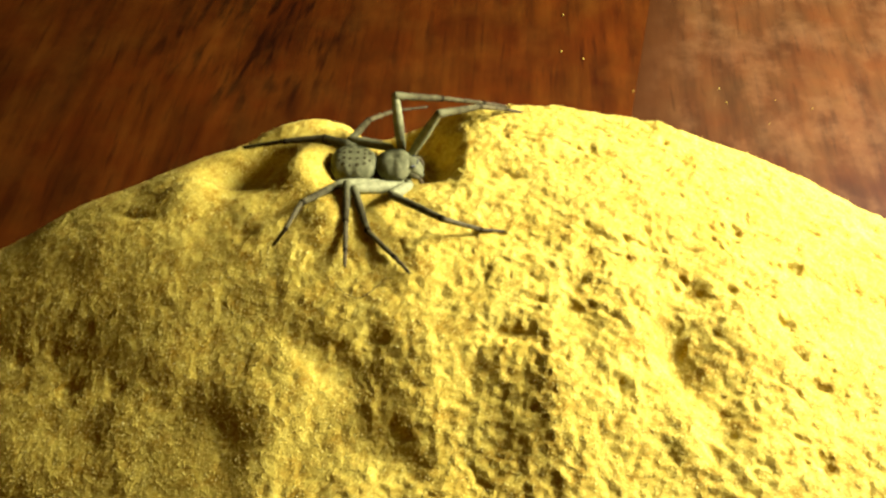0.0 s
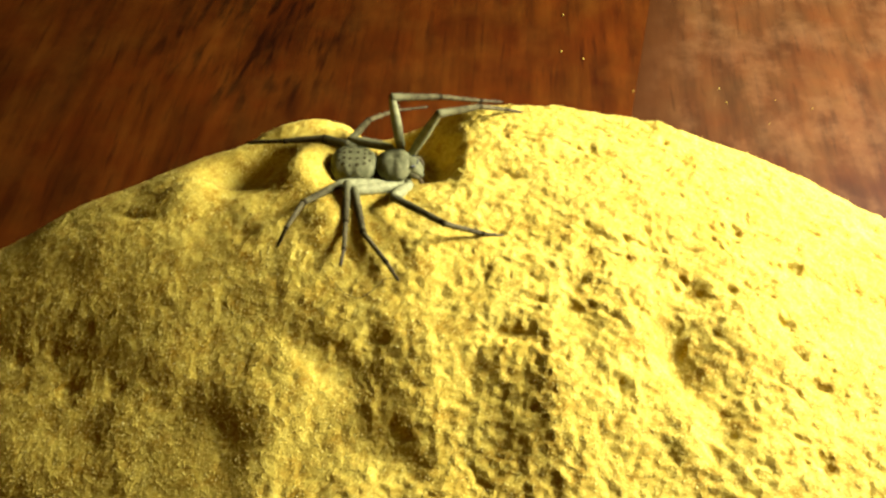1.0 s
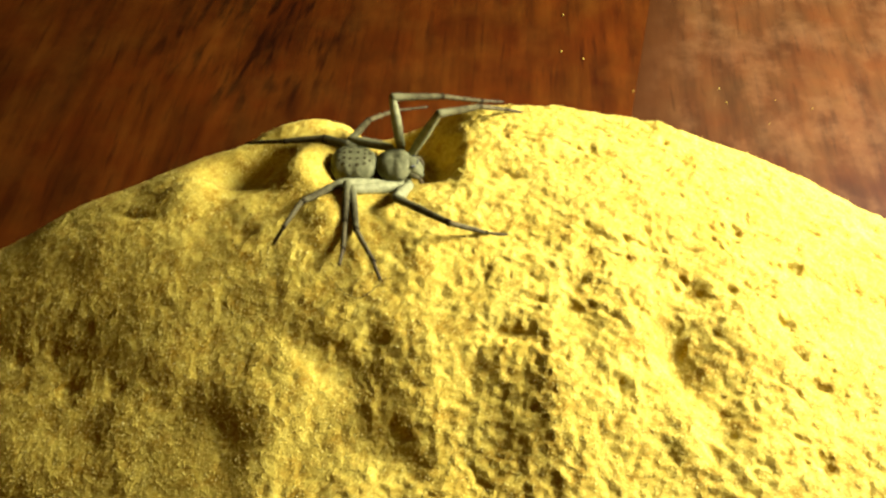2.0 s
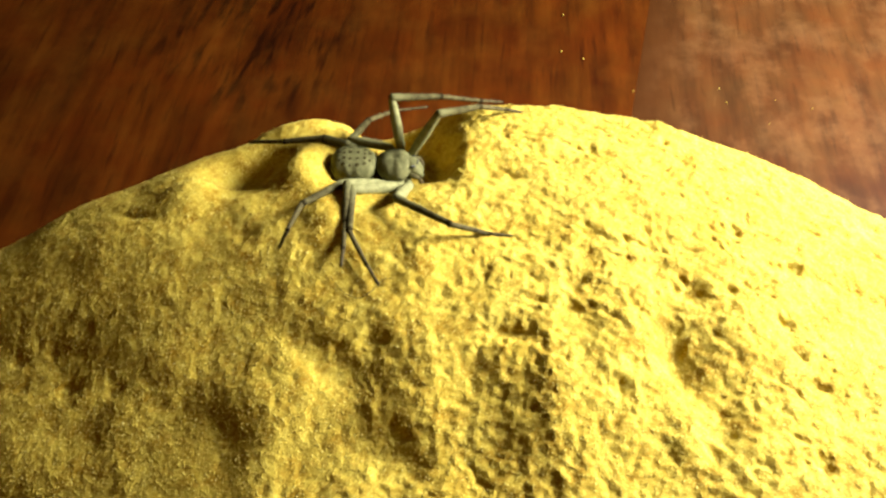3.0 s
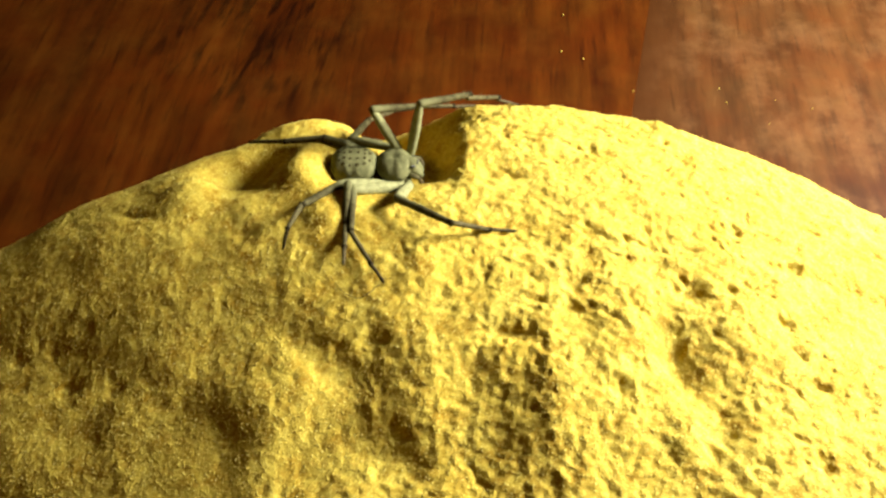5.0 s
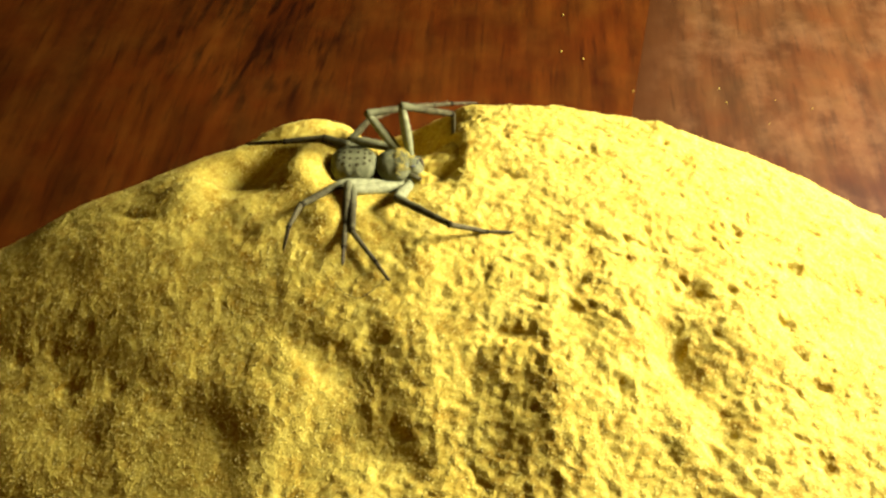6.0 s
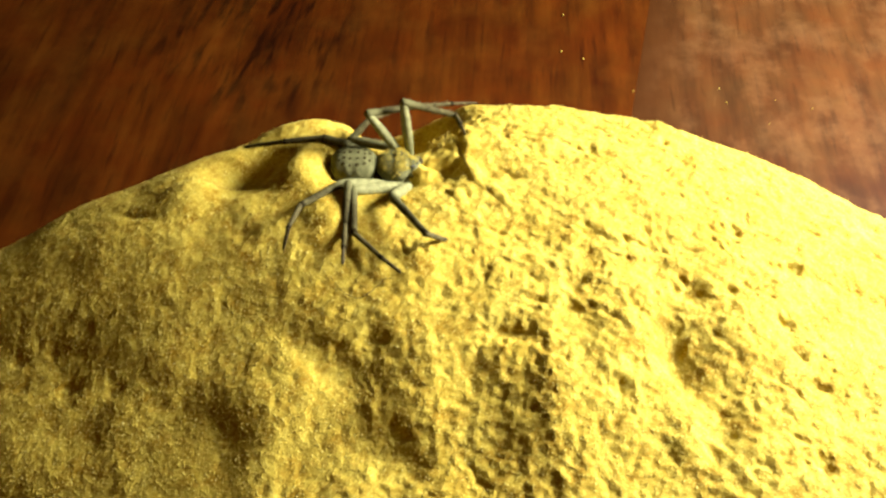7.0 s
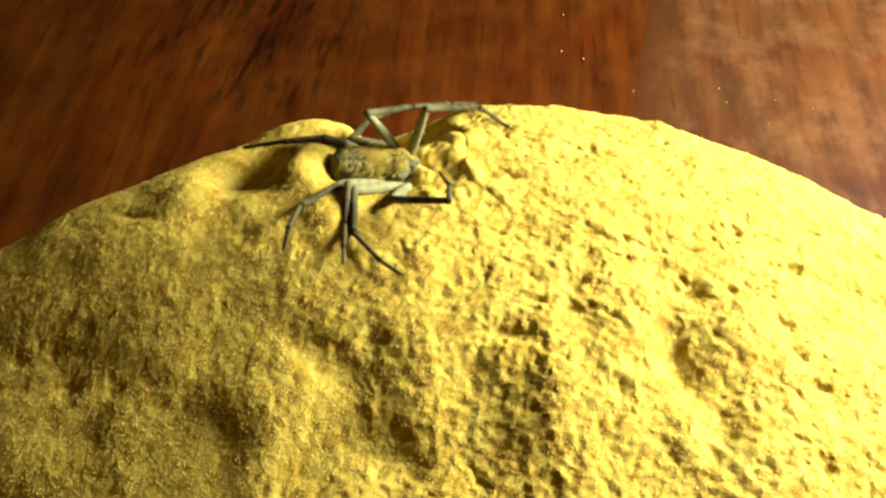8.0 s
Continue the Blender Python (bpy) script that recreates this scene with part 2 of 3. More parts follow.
def relief(x, y):
    """Soft lumps on the sand, crumbs, and clusters of small holes on the drier side that faces the lamp."""
    wx = x + 0.0025 * cloud_noise(x, y, 0.009, 11) + 0.0009 * cloud_noise(x, y, 0.0026, 13)
    wy = y + 0.0025 * cloud_noise(x, y, 0.009, 12) + 0.0009 * cloud_noise(x, y, 0.0026, 14)
    dry = np.clip((x + 0.035) / 0.045, 0, 1)
    z = 0.0010 * cloud_noise(wx, wy, 0.017, 1) + (0.00035 + 0.00030 * dry) * cloud_noise(wx, wy, 0.0080, 2)
    z = z + (0.00014 + 0.00024 * dry) * cloud_noise(wx, wy, 0.0042, 3) + (0.00008 + 0.00018 * dry) * cloud_noise(wx, wy, 0.0023, 4)
    u, v = 0.82 * wx - 0.57 * wy, 0.57 * wx + 0.82 * wy
    slots = np.maximum(cloud_noise(0.55 * u, v, 0.0021, 9) - 0.12, 0) * np.clip(0.5 + 2.2 * cloud_noise(wx, wy, 0.011, 20), 0, 1)
    holes = np.maximum(cloud_noise(wx, wy, 0.0016, 8) - 0.14, 0) * np.clip(0.3 + 2.4 * cloud_noise(wx, wy, 0.0075, 7), 0, 1)
    return z - 0.0008 * dry * slots - (0.0003 + 0.0008 * dry) * holes


def grain(x, y):
    """Crumbs of a few grains each."""
    dry = 0.35 + 0.65 * np.clip((x + 0.035) / 0.035, 0, 1)
    z = 0.00027 * cloud_noise(x, y, 0.0014, 5) + 0.00012 * cloud_noise(x, y, 0.0008, 6)
    return dry * z


def heap_at(x, y):
    z = heap_smooth(x, y) + relief(x, y)
    wx = x + 0.0010 * cloud_noise(x, y, 0.0019, 23) + 0.0004 * cloud_noise(x, y, 0.0009, 24)
    wy = y + 0.0010 * cloud_noise(x, y, 0.0019, 25) + 0.0004 * cloud_noise(x, y, 0.0009, 26)
    for mark in POCKS:
        z = z + bump(wx, wy, mark)
    for mark in PITS:
        z = z + 1.2 * bump(wx, wy, mark)
    return z

# ---- building helpers ----
def mesh_of(name, bm, mat, smooth=True):
    data = bpy.data.meshes.new(name)
    bmesh.ops.recalc_face_normals(bm, faces=bm.faces)
    bm.to_mesh(data)
    bm.free()
    data.materials.append(mat)
    data.polygons.foreach_set("use_smooth", [smooth] * len(data.polygons))
    return data


def part(name, bm, mat, parent, label="", smooth=True):
    ob = new(name, mesh_of(name, bm, mat, smooth))
    ob.parent = parent
    return tagged(ob, label)


def slab(x0, y0, z0, x1, y1, z1, bevel=0.0):
    bm = bmesh.new()
    bmesh.ops.create_cube(bm, size=1.0, matrix=Matrix.Translation(((x0 + x1) / 2, (y0 + y1) / 2, (z0 + z1) / 2))
                          @ Matrix.Diagonal((x1 - x0, y1 - y0, z1 - z0, 1)))
    if bevel:
        bmesh.ops.bevel(bm, geom=bm.edges[:], offset=bevel, segments=2, affect="EDGES")
    return bm


def grid_mesh(name, xs, ys, height, mat, keep):
    """A sheet of quads over xs, ys at height(x, y), where keep(x, y, z)."""
    X, Y = np.meshgrid(xs, ys)
    Z = height(X, Y)
    ok = keep(X, Y, Z)
    cells = ok[:-1, :-1] & ok[1:, :-1] & ok[:-1, 1:] & ok[1:, 1:]
    n = len(xs)
    j, i = np.nonzero(cells)
    a = j * n + i
    quads = np.stack([a, a + 1, a + n + 1, a + n], 1)
    used, inverse = np.unique(quads, return_inverse=True)
    quads = inverse.reshape(-1, 4).astype(np.int32)
    pts = np.stack([X.ravel(), Y.ravel(), Z.ravel()], 1)[used].astype(np.float32)
    data = bpy.data.meshes.new(name)
    data.vertices.add(len(pts))
    data.vertices.foreach_set("co", pts.ravel())
    data.loops.add(quads.size)
    data.loops.foreach_set("vertex_index", quads.ravel())
    data.polygons.add(len(quads))
    data.polygons.foreach_set("loop_start", np.arange(0, quads.size, 4, dtype=np.int32))
    data.update(calc_edges=True)
    data.polygons.foreach_set("use_smooth", np.ones(len(quads), dtype=bool))
    data.materials.append(mat)
    data.validate()
    return data


# ---- the room ----
def wall(name, box, mat, label, category):
    ob = new(name, mesh_of(name, slab(*box), mat, False))
    return tagged(ob, label, category, kind="structure")


wall("floor", (-1.6, -1.6, -0.80, 1.6, 1.6, -0.75), FLOOR_PAINT, "brown painted floor of the room", "floor")
wall("ceiling", (-1.6, -1.6, 1.7, 1.6, 1.6, 1.75), PLASTER, "cream plastered ceiling", "ceiling")
wall("wall_north", (-1.6, 1.6, -0.75, 1.6, 1.7, 1.7), PLASTER, "cream plastered wall", "wall")
wall("wall_south", (-1.6, -1.7, -0.75, 1.6, -1.6, 1.7), PLASTER, "cream plastered wall", "wall")
wall("wall_east", (1.6, -1.7, -0.75, 1.7, 1.7, 1.7), PLASTER, "cream plastered wall", "wall")
wall("wall_west", (-1.7, -1.7, -0.75, -1.6, 1.7, 1.7), PLASTER, "cream plastered wall", "wall")


# ---- the table ----
def build_table():
    table = tagged(new("table"), "dark reddish-brown wooden table with worn varnish under the sand", "table")
    edges = [-0.62, -0.412, -0.202, 0.008, 0.216, 0.43]
    for x0, x1 in zip(edges, edges[1:]):
        worn = 0.0 < x0 < 0.1
        board = part("board", slab(x0 + 0.00001, -0.5, -0.022, x1 - 0.00001, 0.5, 0.0), WORN_BOARD if worn else BOARD, table,
                     "greyish worn wooden board" if worn else "reddish-brown varnished board", False)
        board.matrix_basis = pose(0, 0, 0, 0, 0, BOARD_TURN)
    for x in (-0.5, 0.4):
        for y in (-0.4, 0.4):
            part("leg", slab(x - 0.03, y - 0.03, -0.75, x + 0.03, y + 0.03, -0.023, 0.003), BOARD, table)
    return table


BOARD_TURN = -13.25
build_table()


# ---- the heap of sand ----
def build_heap():
    xs = np.concatenate([np.arange(-0.140, -0.100, 0.001), np.arange(-0.100, 0.100, 0.00024), np.arange(0.100, 0.141, 0.001)])
    ys = np.concatenate([np.arange(-0.138, 0.004, 0.002), np.arange(0.004, 0.118, 0.00024), np.arange(0.118, 0.138, 0.001)])
    data = grid_mesh("sand_heap", xs, ys, lambda x, y: heap_at(x, y) + grain(x, y), SAND, lambda x, y, z: z > -0.002)
    return tagged(new("sand_heap", data), "heap of fine yellow sand with dimples, piled on the table", "sand", kind="stuff")


build_heap()

# ---- the spider ----
# Lengths in mm of femur, tibia, metatarsus and tarsus; hips in the spider's space
BODY = (-0.0165, 0.06981, 0.0538)
LENGTHS = {
    "R1": (9.2, 10.2, 6.5, 3.8),
    "L1": (9.6, 11.0, 7.2, 4.4),
    "R2": (9.4, 8.5, 6.6, 4.0),
    "L2": (10.0, 9.8, 8.0, 5.2),
    "R3": (8.6, 7.5, 5.4, 3.2),
    "L3": (6.8, 6.7, 6.9, 6.6),
    "R4": (7.2, 8.6, 5.9, 3.6),
    "L4": (3.8, 4.3, 6.6, 7.6),
}
HIPS = {
    "R1": (5.2, -3.1, -1.0),
    "R2": (3.9, -3.1, -1.0),
    "R3": (2.2, -3.1, -1.0),
    "R4": (0.8, -3.1, -1.0),
    "L1": (5.2, 2.8, 0.0),
    "L2": (3.9, 2.8, 0.0),
    "L3": (2.0, 3.6, 1.0),
    "L4": (-1.6, 3.3, -0.7),
}


def lathe(profile, sides=14, squash=1.0):
    """A tube along x with rings (x, radius) in mm."""
    bm = bmesh.new()
    rings = []
    for x, r in profile:
        rings.append([bm.verts.new((x / 1000, r * math.cos(a) / 1000, squash * r * math.sin(a) / 1000))
                      for a in (2 * math.pi * k / sides for k in range(sides))])
    for a, b in zip(rings, rings[1:]):
        for k in range(sides):
            bm.faces.new((a[k], a[(k + 1) % sides], b[(k + 1) % sides], b[k]))
    bm.faces.new(rings[0])
    bm.faces.new(rings[-1])
    return bm


def add_hairs(bm, length, radius, count, size, rng):
    """Short bristles that stand off a limb along x."""
    for _ in range(count):
        x = rng.uniform(0.06, 0.97) * length / 1000
        a = rng.uniform(0, 2 * math.pi)
        r0 = radius(x * 1000 / length) / 1000
        d = Vector((rng.uniform(0.2, 0.9), math.cos(a), math.sin(a))).normalized()
        base = Vector((x, math.cos(a) * r0 * 0.9, math.sin(a) * r0 * 0.9))
        side = d.orthogonal().normalized() * 0.00003
        other = d.cross(side).normalized() * 0.00003
        v = [bm.verts.new(base + side), bm.verts.new(base - side / 2 + other), bm.verts.new(base - side / 2 - other),
             bm.verts.new(base + d * size * rng.uniform(0.6, 1.2) / 1000)]
        for f in ((0, 1, 3), (1, 2, 3), (2, 0, 3)):
            bm.faces.new([v[i] for i in f])


def femur_mesh(length, rng, thick):
    r = lambda u: thick * (0.62 + 0.38 * math.sin(math.pi * min(1, u * 0.92 + 0.06)) ** 0.8)
    prof = [(-0.5, 0.35), (-0.25, 0.62)] + [(length * u, r(u)) for u in np.linspace(0.02, 0.96, 12)] + [(length * 1.0, 0.6 * thick), (length + 0.25, 0.3)]
    bm = lathe(prof, 14, 0.92)
    add_hairs(bm, length, r, 90, 0.35, rng)
    return mesh_of("leg", bm, LEG_HIDE)


def tibia_mesh(length, rng, thick=1.0):
    def r(u):
        knee = 0.60 if u < 0.2 else 0.0
        return max(0.66 - 0.20 * u, knee) - (0.10 if 0.2 < u < 0.25 else 0.0)
    prof = [(-0.42, 0.2), (-0.32, 0.48)] + [(length * u, r(u)) for u in (0.0, 0.06, 0.12, 0.18, 0.22, 0.28, 0.4, 0.55, 0.7, 0.85, 0.95)]
    prof += [(length * 0.975, 0.56), (length, 0.52), (length + 0.12, 0.2)]
    bm = lathe(prof, 12)
    add_hairs(bm, length, r, 110, 0.42, rng)
    bm.transform(Matrix.Diagonal((1, thick, thick, 1)))
    return mesh_of("tibia", bm, TIBIA_HIDE)


def metatarsus_mesh(length, rng, thick=1.0):
    r = lambda u: 0.42 - 0.10 * u
    prof = [(-0.22, 0.15), (-0.15, 0.36)] + [(length * u, r(u)) for u in (0.0, 0.1, 0.3, 0.5, 0.7, 0.9, 0.96)] + [(length * 0.98, 0.43), (length, 0.40), (length + 0.1, 0.15)]
    bm = lathe(prof, 10)
    add_hairs(bm, length, r, 90, 0.38, rng)
    bm.transform(Matrix.Diagonal((1, thick, thick, 1)))
    return mesh_of("metatarsus", bm, SHANK_HIDE)


def tarsus_mesh(length, rng, thick=1.0):
    r = lambda u: 0.29 - 0.07 * u
    prof = [(-0.12, 0.12), (-0.05, 0.29)] + [(length * u, r(u)) for u in (0.05, 0.3, 0.6, 0.88)] + [(length * 0.97, 0.2), (length, 0.08)]
    bm = lathe(prof, 10)
    add_hairs(bm, length, r, 50, 0.3, rng)
    # the two claws at the tip
    for s in (-1, 1):
        a, b, c = (length * 0.95, 0.06 * s, 0.02), (length + 0.22, 0.16 * s, 0.08), (length + 0.34, 0.2 * s, -0.12)
        p = [Vector(q) / 1000 for q in (a, b, c)]
        w = Vector((0, 0, 0.00006))
        v = [bm.verts.new(q + k) for q in p for k in (w, -w, Vector((0, 0.00006, 0)))]
        for i in (0, 3):
            for k in range(3):
                bm.faces.new((v[i + k], v[i + (k + 1) % 3], v[i + 3 + (k + 1) % 3], v[i + 3 + k]))
    bm.transform(Matrix.Diagonal((1, thick, thick, 1)))
    return mesh_of("tarsus", bm, FOOT_HIDE)


def blob(sides, rings, shape):
    """A closed rounded body: shape(u, a) gives the place in mm for u from 0 to 1 along it and the angle a round it."""
    bm = bmesh.new()
    loops = []
    for i in range(1, rings):
        u = i / rings
        loops.append([bm.verts.new(Vector(shape(u, 2 * math.pi * k / sides)) / 1000) for k in range(sides)])
    first, last = bm.verts.new(Vector(shape(0, 0)) / 1000), bm.verts.new(Vector(shape(1, 0)) / 1000)
    for a, b in zip(loops, loops[1:]):
        for k in range(sides):
            bm.faces.new((a[k], a[(k + 1) % sides], b[(k + 1) % sides], b[k]))
    for k in range(sides):
        bm.faces.new((first, loops[0][(k + 1) % sides], loops[0][k]))
        bm.faces.new((last, loops[-1][k], loops[-1][(k + 1) % sides]))
    return bm


def superellipse(u, power):
    v = 2 * u - 1
    return max(0.0, 1 - abs(v) ** power) ** (1 / power)


ABDOMEN = dict(length=7.4, width=3.35, height=2.35)


def abdomen_point(u, a):
    """The sack-like hind body, flattened on top, with soft cross folds."""
    r = superellipse(u, 2.7)
    y = ABDOMEN["width"] * r * math.copysign(abs(math.cos(a)) ** 0.85, math.cos(a))
    z = ABDOMEN["height"] * r * math.copysign(abs(math.sin(a)) ** 0.9, math.sin(a))
    if z > 0:
        z *= 0.92 + 0.10 * math.sin(u * 26 + 2.0 * math.cos(a)) * max(0.0, abs(math.cos(a)) - 0.3)
    return (ABDOMEN["length"] * (u - 0.5), y * (1.0 + 0.05 * (0.5 - u)), z)


def carapace_point(u, a):
    """The round fore body with a middle furrow and radiating dents, and the narrow raised head before it."""
    thorax = 3.15 * max(0.0, 1 - abs((u - 0.40) / 0.41) ** 2.2) ** 0.5
    snout = 1.55 * max(0.0, 1 - abs((u - 0.70) / 0.30) ** 3.2) ** (1 / 2.2)
    half = (thorax ** 3 + snout ** 3) ** (1 / 3)
    y = half * math.cos(a)
    dome = 1.95 * max(0.0, 1 - abs((u - 0.42) / 0.43) ** 2.3) ** 0.5
    brow = 1.85 * max(0.0, 1 - abs((u - 0.68) / 0.32) ** 3.4) ** (1 / 2.2)
    z = (dome ** 4 + brow ** 4) ** 0.25 * math.sin(a)
    if z > 0:
        r = half / 3.2
        z -= 0.50 * math.exp(-(y / 0.28) ** 2) * math.exp(-((u - 0.42) / 0.10) ** 2)
        z -= 0.07 * (0.5 + 0.5 * math.cos(8 * math.atan2(y, 7.0 * (u - 0.42)))) * r * min(1.0, (abs(y) + abs(u - 0.42) * 7.0) / 1.6)
        z -= 0.35 * math.exp(-((u - 0.76) / 0.035) ** 2) * min(1.0, abs(y) / 0.9)
    return (6.9 * (u - 0.5), y, z)


def ball(radius, at, stretch=(1, 1, 1), sides=10):
    bm = bmesh.new()
    bmesh.ops.create_uvsphere(bm, u_segments=sides, v_segments=sides // 2 + 1, radius=radius / 1000,
                              matrix=Matrix.Translation(Vector(at) / 1000) @ Matrix.Diagonal((*stretch, 1)))
    return bm


def dimple_mesh():
    """A dark sunken pore with a low rim."""
    bm = lathe([(-0.06, 0.27), (0.035, 0.25), (0.055, 0.19), (0.06, 0.1), (0.06, 0.02)], 10)
    bm.transform(Matrix.Rotation(-math.pi / 2, 4, "Y"))
    return mesh_of("pore", bm, DARK_HIDE)


SHANK_HIDE = hide_material("shank_hide", (0.040, 0.031, 0.012), (0.125, 0.105, 0.042), 1200.0, ends=(0.012, 0.008, 0.002))


def build_spider():
    rng = random.Random(5)
    spider = tagged(new("sand_spider"), "grey-green sand spider with eight bristly legs half dug into the sand", "spider")
    spider.matrix_basis = Matrix.Translation(BODY)
    abdomen = part("abdomen", blob(40, 36, abdomen_point), HIDE, spider, "grey sack-like abdomen with dark pores")
    abdomen.matrix_basis = pose(-0.0037, 0.0, 0.0007, 0, 2, 0)
    carapace = part("carapace", blob(44, 40, carapace_point), HIDE, spider, "domed grey carapace with a furrow")
    carapace.matrix_basis = pose(0.0033, 0.0, 0.0005, 0, 4, -3)
    pedicel = part("pedicel", lathe([(-1.2, 0.5), (-0.8, 0.8), (0.8, 0.8), (1.2, 0.5)], 12), DARK_HIDE, spider)
    pedicel.matrix_basis = pose(-0.0001, 0, 0.0002)
    pore = dimple_mesh()
    for x, ys in ((-2.3, (-1.0, 1.0)), (-1.5, (-1.8, -0.6, 0.6, 1.8)), (-0.5, (-2.1, -0.8, 0.8, 2.1)), (0.7, (-2.0, -0.7, 0.7, 2.0)),
                  (1.8, (-1.6, -0.5, 0.5, 1.6)), (2.6, (-0.8, 0.8))):
        for y in ys:
            y *= 0.97
            u = x / ABDOMEN["length"] + 0.5
            lo, hi = 0.0, math.pi
            for _ in range(24):
                a = (lo + hi) / 2
                if abdomen_point(u, a)[1] > y:
                    lo = a
                else:
                    hi = a
            p = Vector(abdomen_point(u, a))
            px, pa = Vector(abdomen_point(u + 0.01, a)), Vector(abdomen_point(u, a + 0.05))
            n = (px - p).cross(pa - p).normalized()
            n = n if n.z > 0 else -n
            ob = new("pore", pore)
            ob.parent = abdomen
            ob.matrix_basis = Matrix.Translation(p / 1000 - n * 0.00003) @ n.to_track_quat("Z", "Y").to_matrix().to_4x4() @ Matrix.Scale(rng.uniform(0.9, 1.3), 4)
    # spinnerets at the rear
    part("spinnerets", ball(0.55, (-3.6, 0, -0.5), (1.2, 1.3, 0.8)), DARK_HIDE, abdomen)
    # three pairs of eyes on the front edge of the head
    for x, y, z in ((3.05, -0.25, 1.15), (3.05, 0.25, 1.15), (2.55, -1.05, 1.15), (2.25, -1.20, 1.12), (2.55, 1.05, 1.15), (2.25, 1.20, 1.12)):
        part("eye", ball(0.24, (x, y, z)), EYE_GLOSS, carapace, "glossy black eye")
    for s in (-1, 1):
        jaw = part("chelicera", lathe([(-0.6, 0.4), (-0.3, 0.75), (0.4, 0.82), (1.3, 0.66), (1.9, 0.42), (2.1, 0.15)], 14), HIDE, spider)
        jaw.matrix_basis = pose(0.0059, 0.0007 * s, 0.0003, 0, 50, -6 * s)
        part("fang", lathe([(0, 0.16), (0.5, 0.12), (1.0, 0.02)], 8), DARK_HIDE, jaw).matrix_basis = pose(0.0019, 0.0001 * s, -0.0002, 0, 60, -40 * s)
        palp = part("pedipalp", lathe([(-0.2, 0.2), (0, 0.42), (0.8, 0.48), (1.6, 0.38), (1.8, 0.2)], 12), TIBIA_HIDE, spider)
        palp.matrix_basis = pose(0.0052, 0.0018 * s, 0.0002, 0, 14, 16 * s)
        tip = part("palp_tip", lathe([(-0.1, 0.2), (0, 0.36), (0.9, 0.40), (1.7, 0.26), (1.95, 0.06)], 12), FOOT_HIDE, palp)
        tip.matrix_basis = pose(0.0017, 0, 0, 0, 62, -10 * s)
    legs = {}
    for key, hip in HIPS.items():
        f, t, m, a = LENGTHS[key]
        stout = 1.3 if key == "L4" else 1.0
        leg = new("leg", femur_mesh(f, rng, 0.82 if key in ("L1", "L2", "L3") else 1.0))
        leg.parent = spider
        pieces = [leg]
        for name, data in (("tibia", tibia_mesh(t, rng, stout)), ("metatarsus", metatarsus_mesh(m, rng, stout)), ("tarsus", tarsus_mesh(a, rng, stout))):
            ob = new(name, data)
            ob.parent = leg
            pieces.append(ob)
        legs[key] = pieces
    # coxae join the legs to the fore body
    for key, hip in HIPS.items():
        inner = Vector((hip[0] * 0.45 + 2.0, hip[1] * 0.35, -0.7))
        d = Vector(hip) - inner
        cox = part("coxa", lathe([(0, 0.55), (d.length * 0.5, 0.78), (d.length * 0.9, 0.72), (d.length + 0.3, 0.4)], 12), LEG_HIDE, spider)
        cox.matrix_basis = Matrix.Translation(inner / 1000) @ d.to_track_quat("X", "Z").to_matrix().to_4x4()
    return spider, legs


SPIDER, LEGS = build_spider()

# ---- loose sand ----
def grains_mesh(name, places, sizes, mat, seed):
    """Little uneven eight-sided grains at those places."""
    rng = np.random.RandomState(seed)
    n = len(places)
    axes = np.array([(1, 0, 0), (-1, 0, 0), (0, 1, 0), (0, -1, 0), (0, 0, 1), (0, 0, -1)], float)
    q = rng.normal(size=(n, 4))
    q /= np.linalg.norm(q, axis=1)[:, None]
    w, x, y, z = q.T
    rot = np.stack([np.stack([1 - 2 * (y * y + z * z), 2 * (x * y - z * w), 2 * (x * z + y * w)], 1),
                    np.stack([2 * (x * y + z * w), 1 - 2 * (x * x + z * z), 2 * (y * z - x * w)], 1),
                    np.stack([2 * (x * z - y * w), 2 * (y * z + x * w), 1 - 2 * (x * x + y * y)], 1)], 1)
    arms = axes[None] * rng.uniform(0.65, 1.15, (n, 6, 1)) * np.asarray(sizes)[:, None, None]
    pts = np.einsum("nij,nkj->nki", rot, arms) + np.asarray(places)[:, None, :]
    tris = np.array([(0, 2, 4), (2, 1, 4), (1, 3, 4), (3, 0, 4), (2, 0, 5), (1, 2, 5), (3, 1, 5), (0, 3, 5)])
    faces = (tris[None] + 6 * np.arange(n)[:, None, None]).reshape(-1, 3)
    data = bpy.data.meshes.new(name)
    data.from_pydata(pts.reshape(-1, 3), [], faces)
    data.polygons.foreach_set("use_smooth", np.ones(len(faces), dtype=bool))
    data.materials.append(mat)
    return data


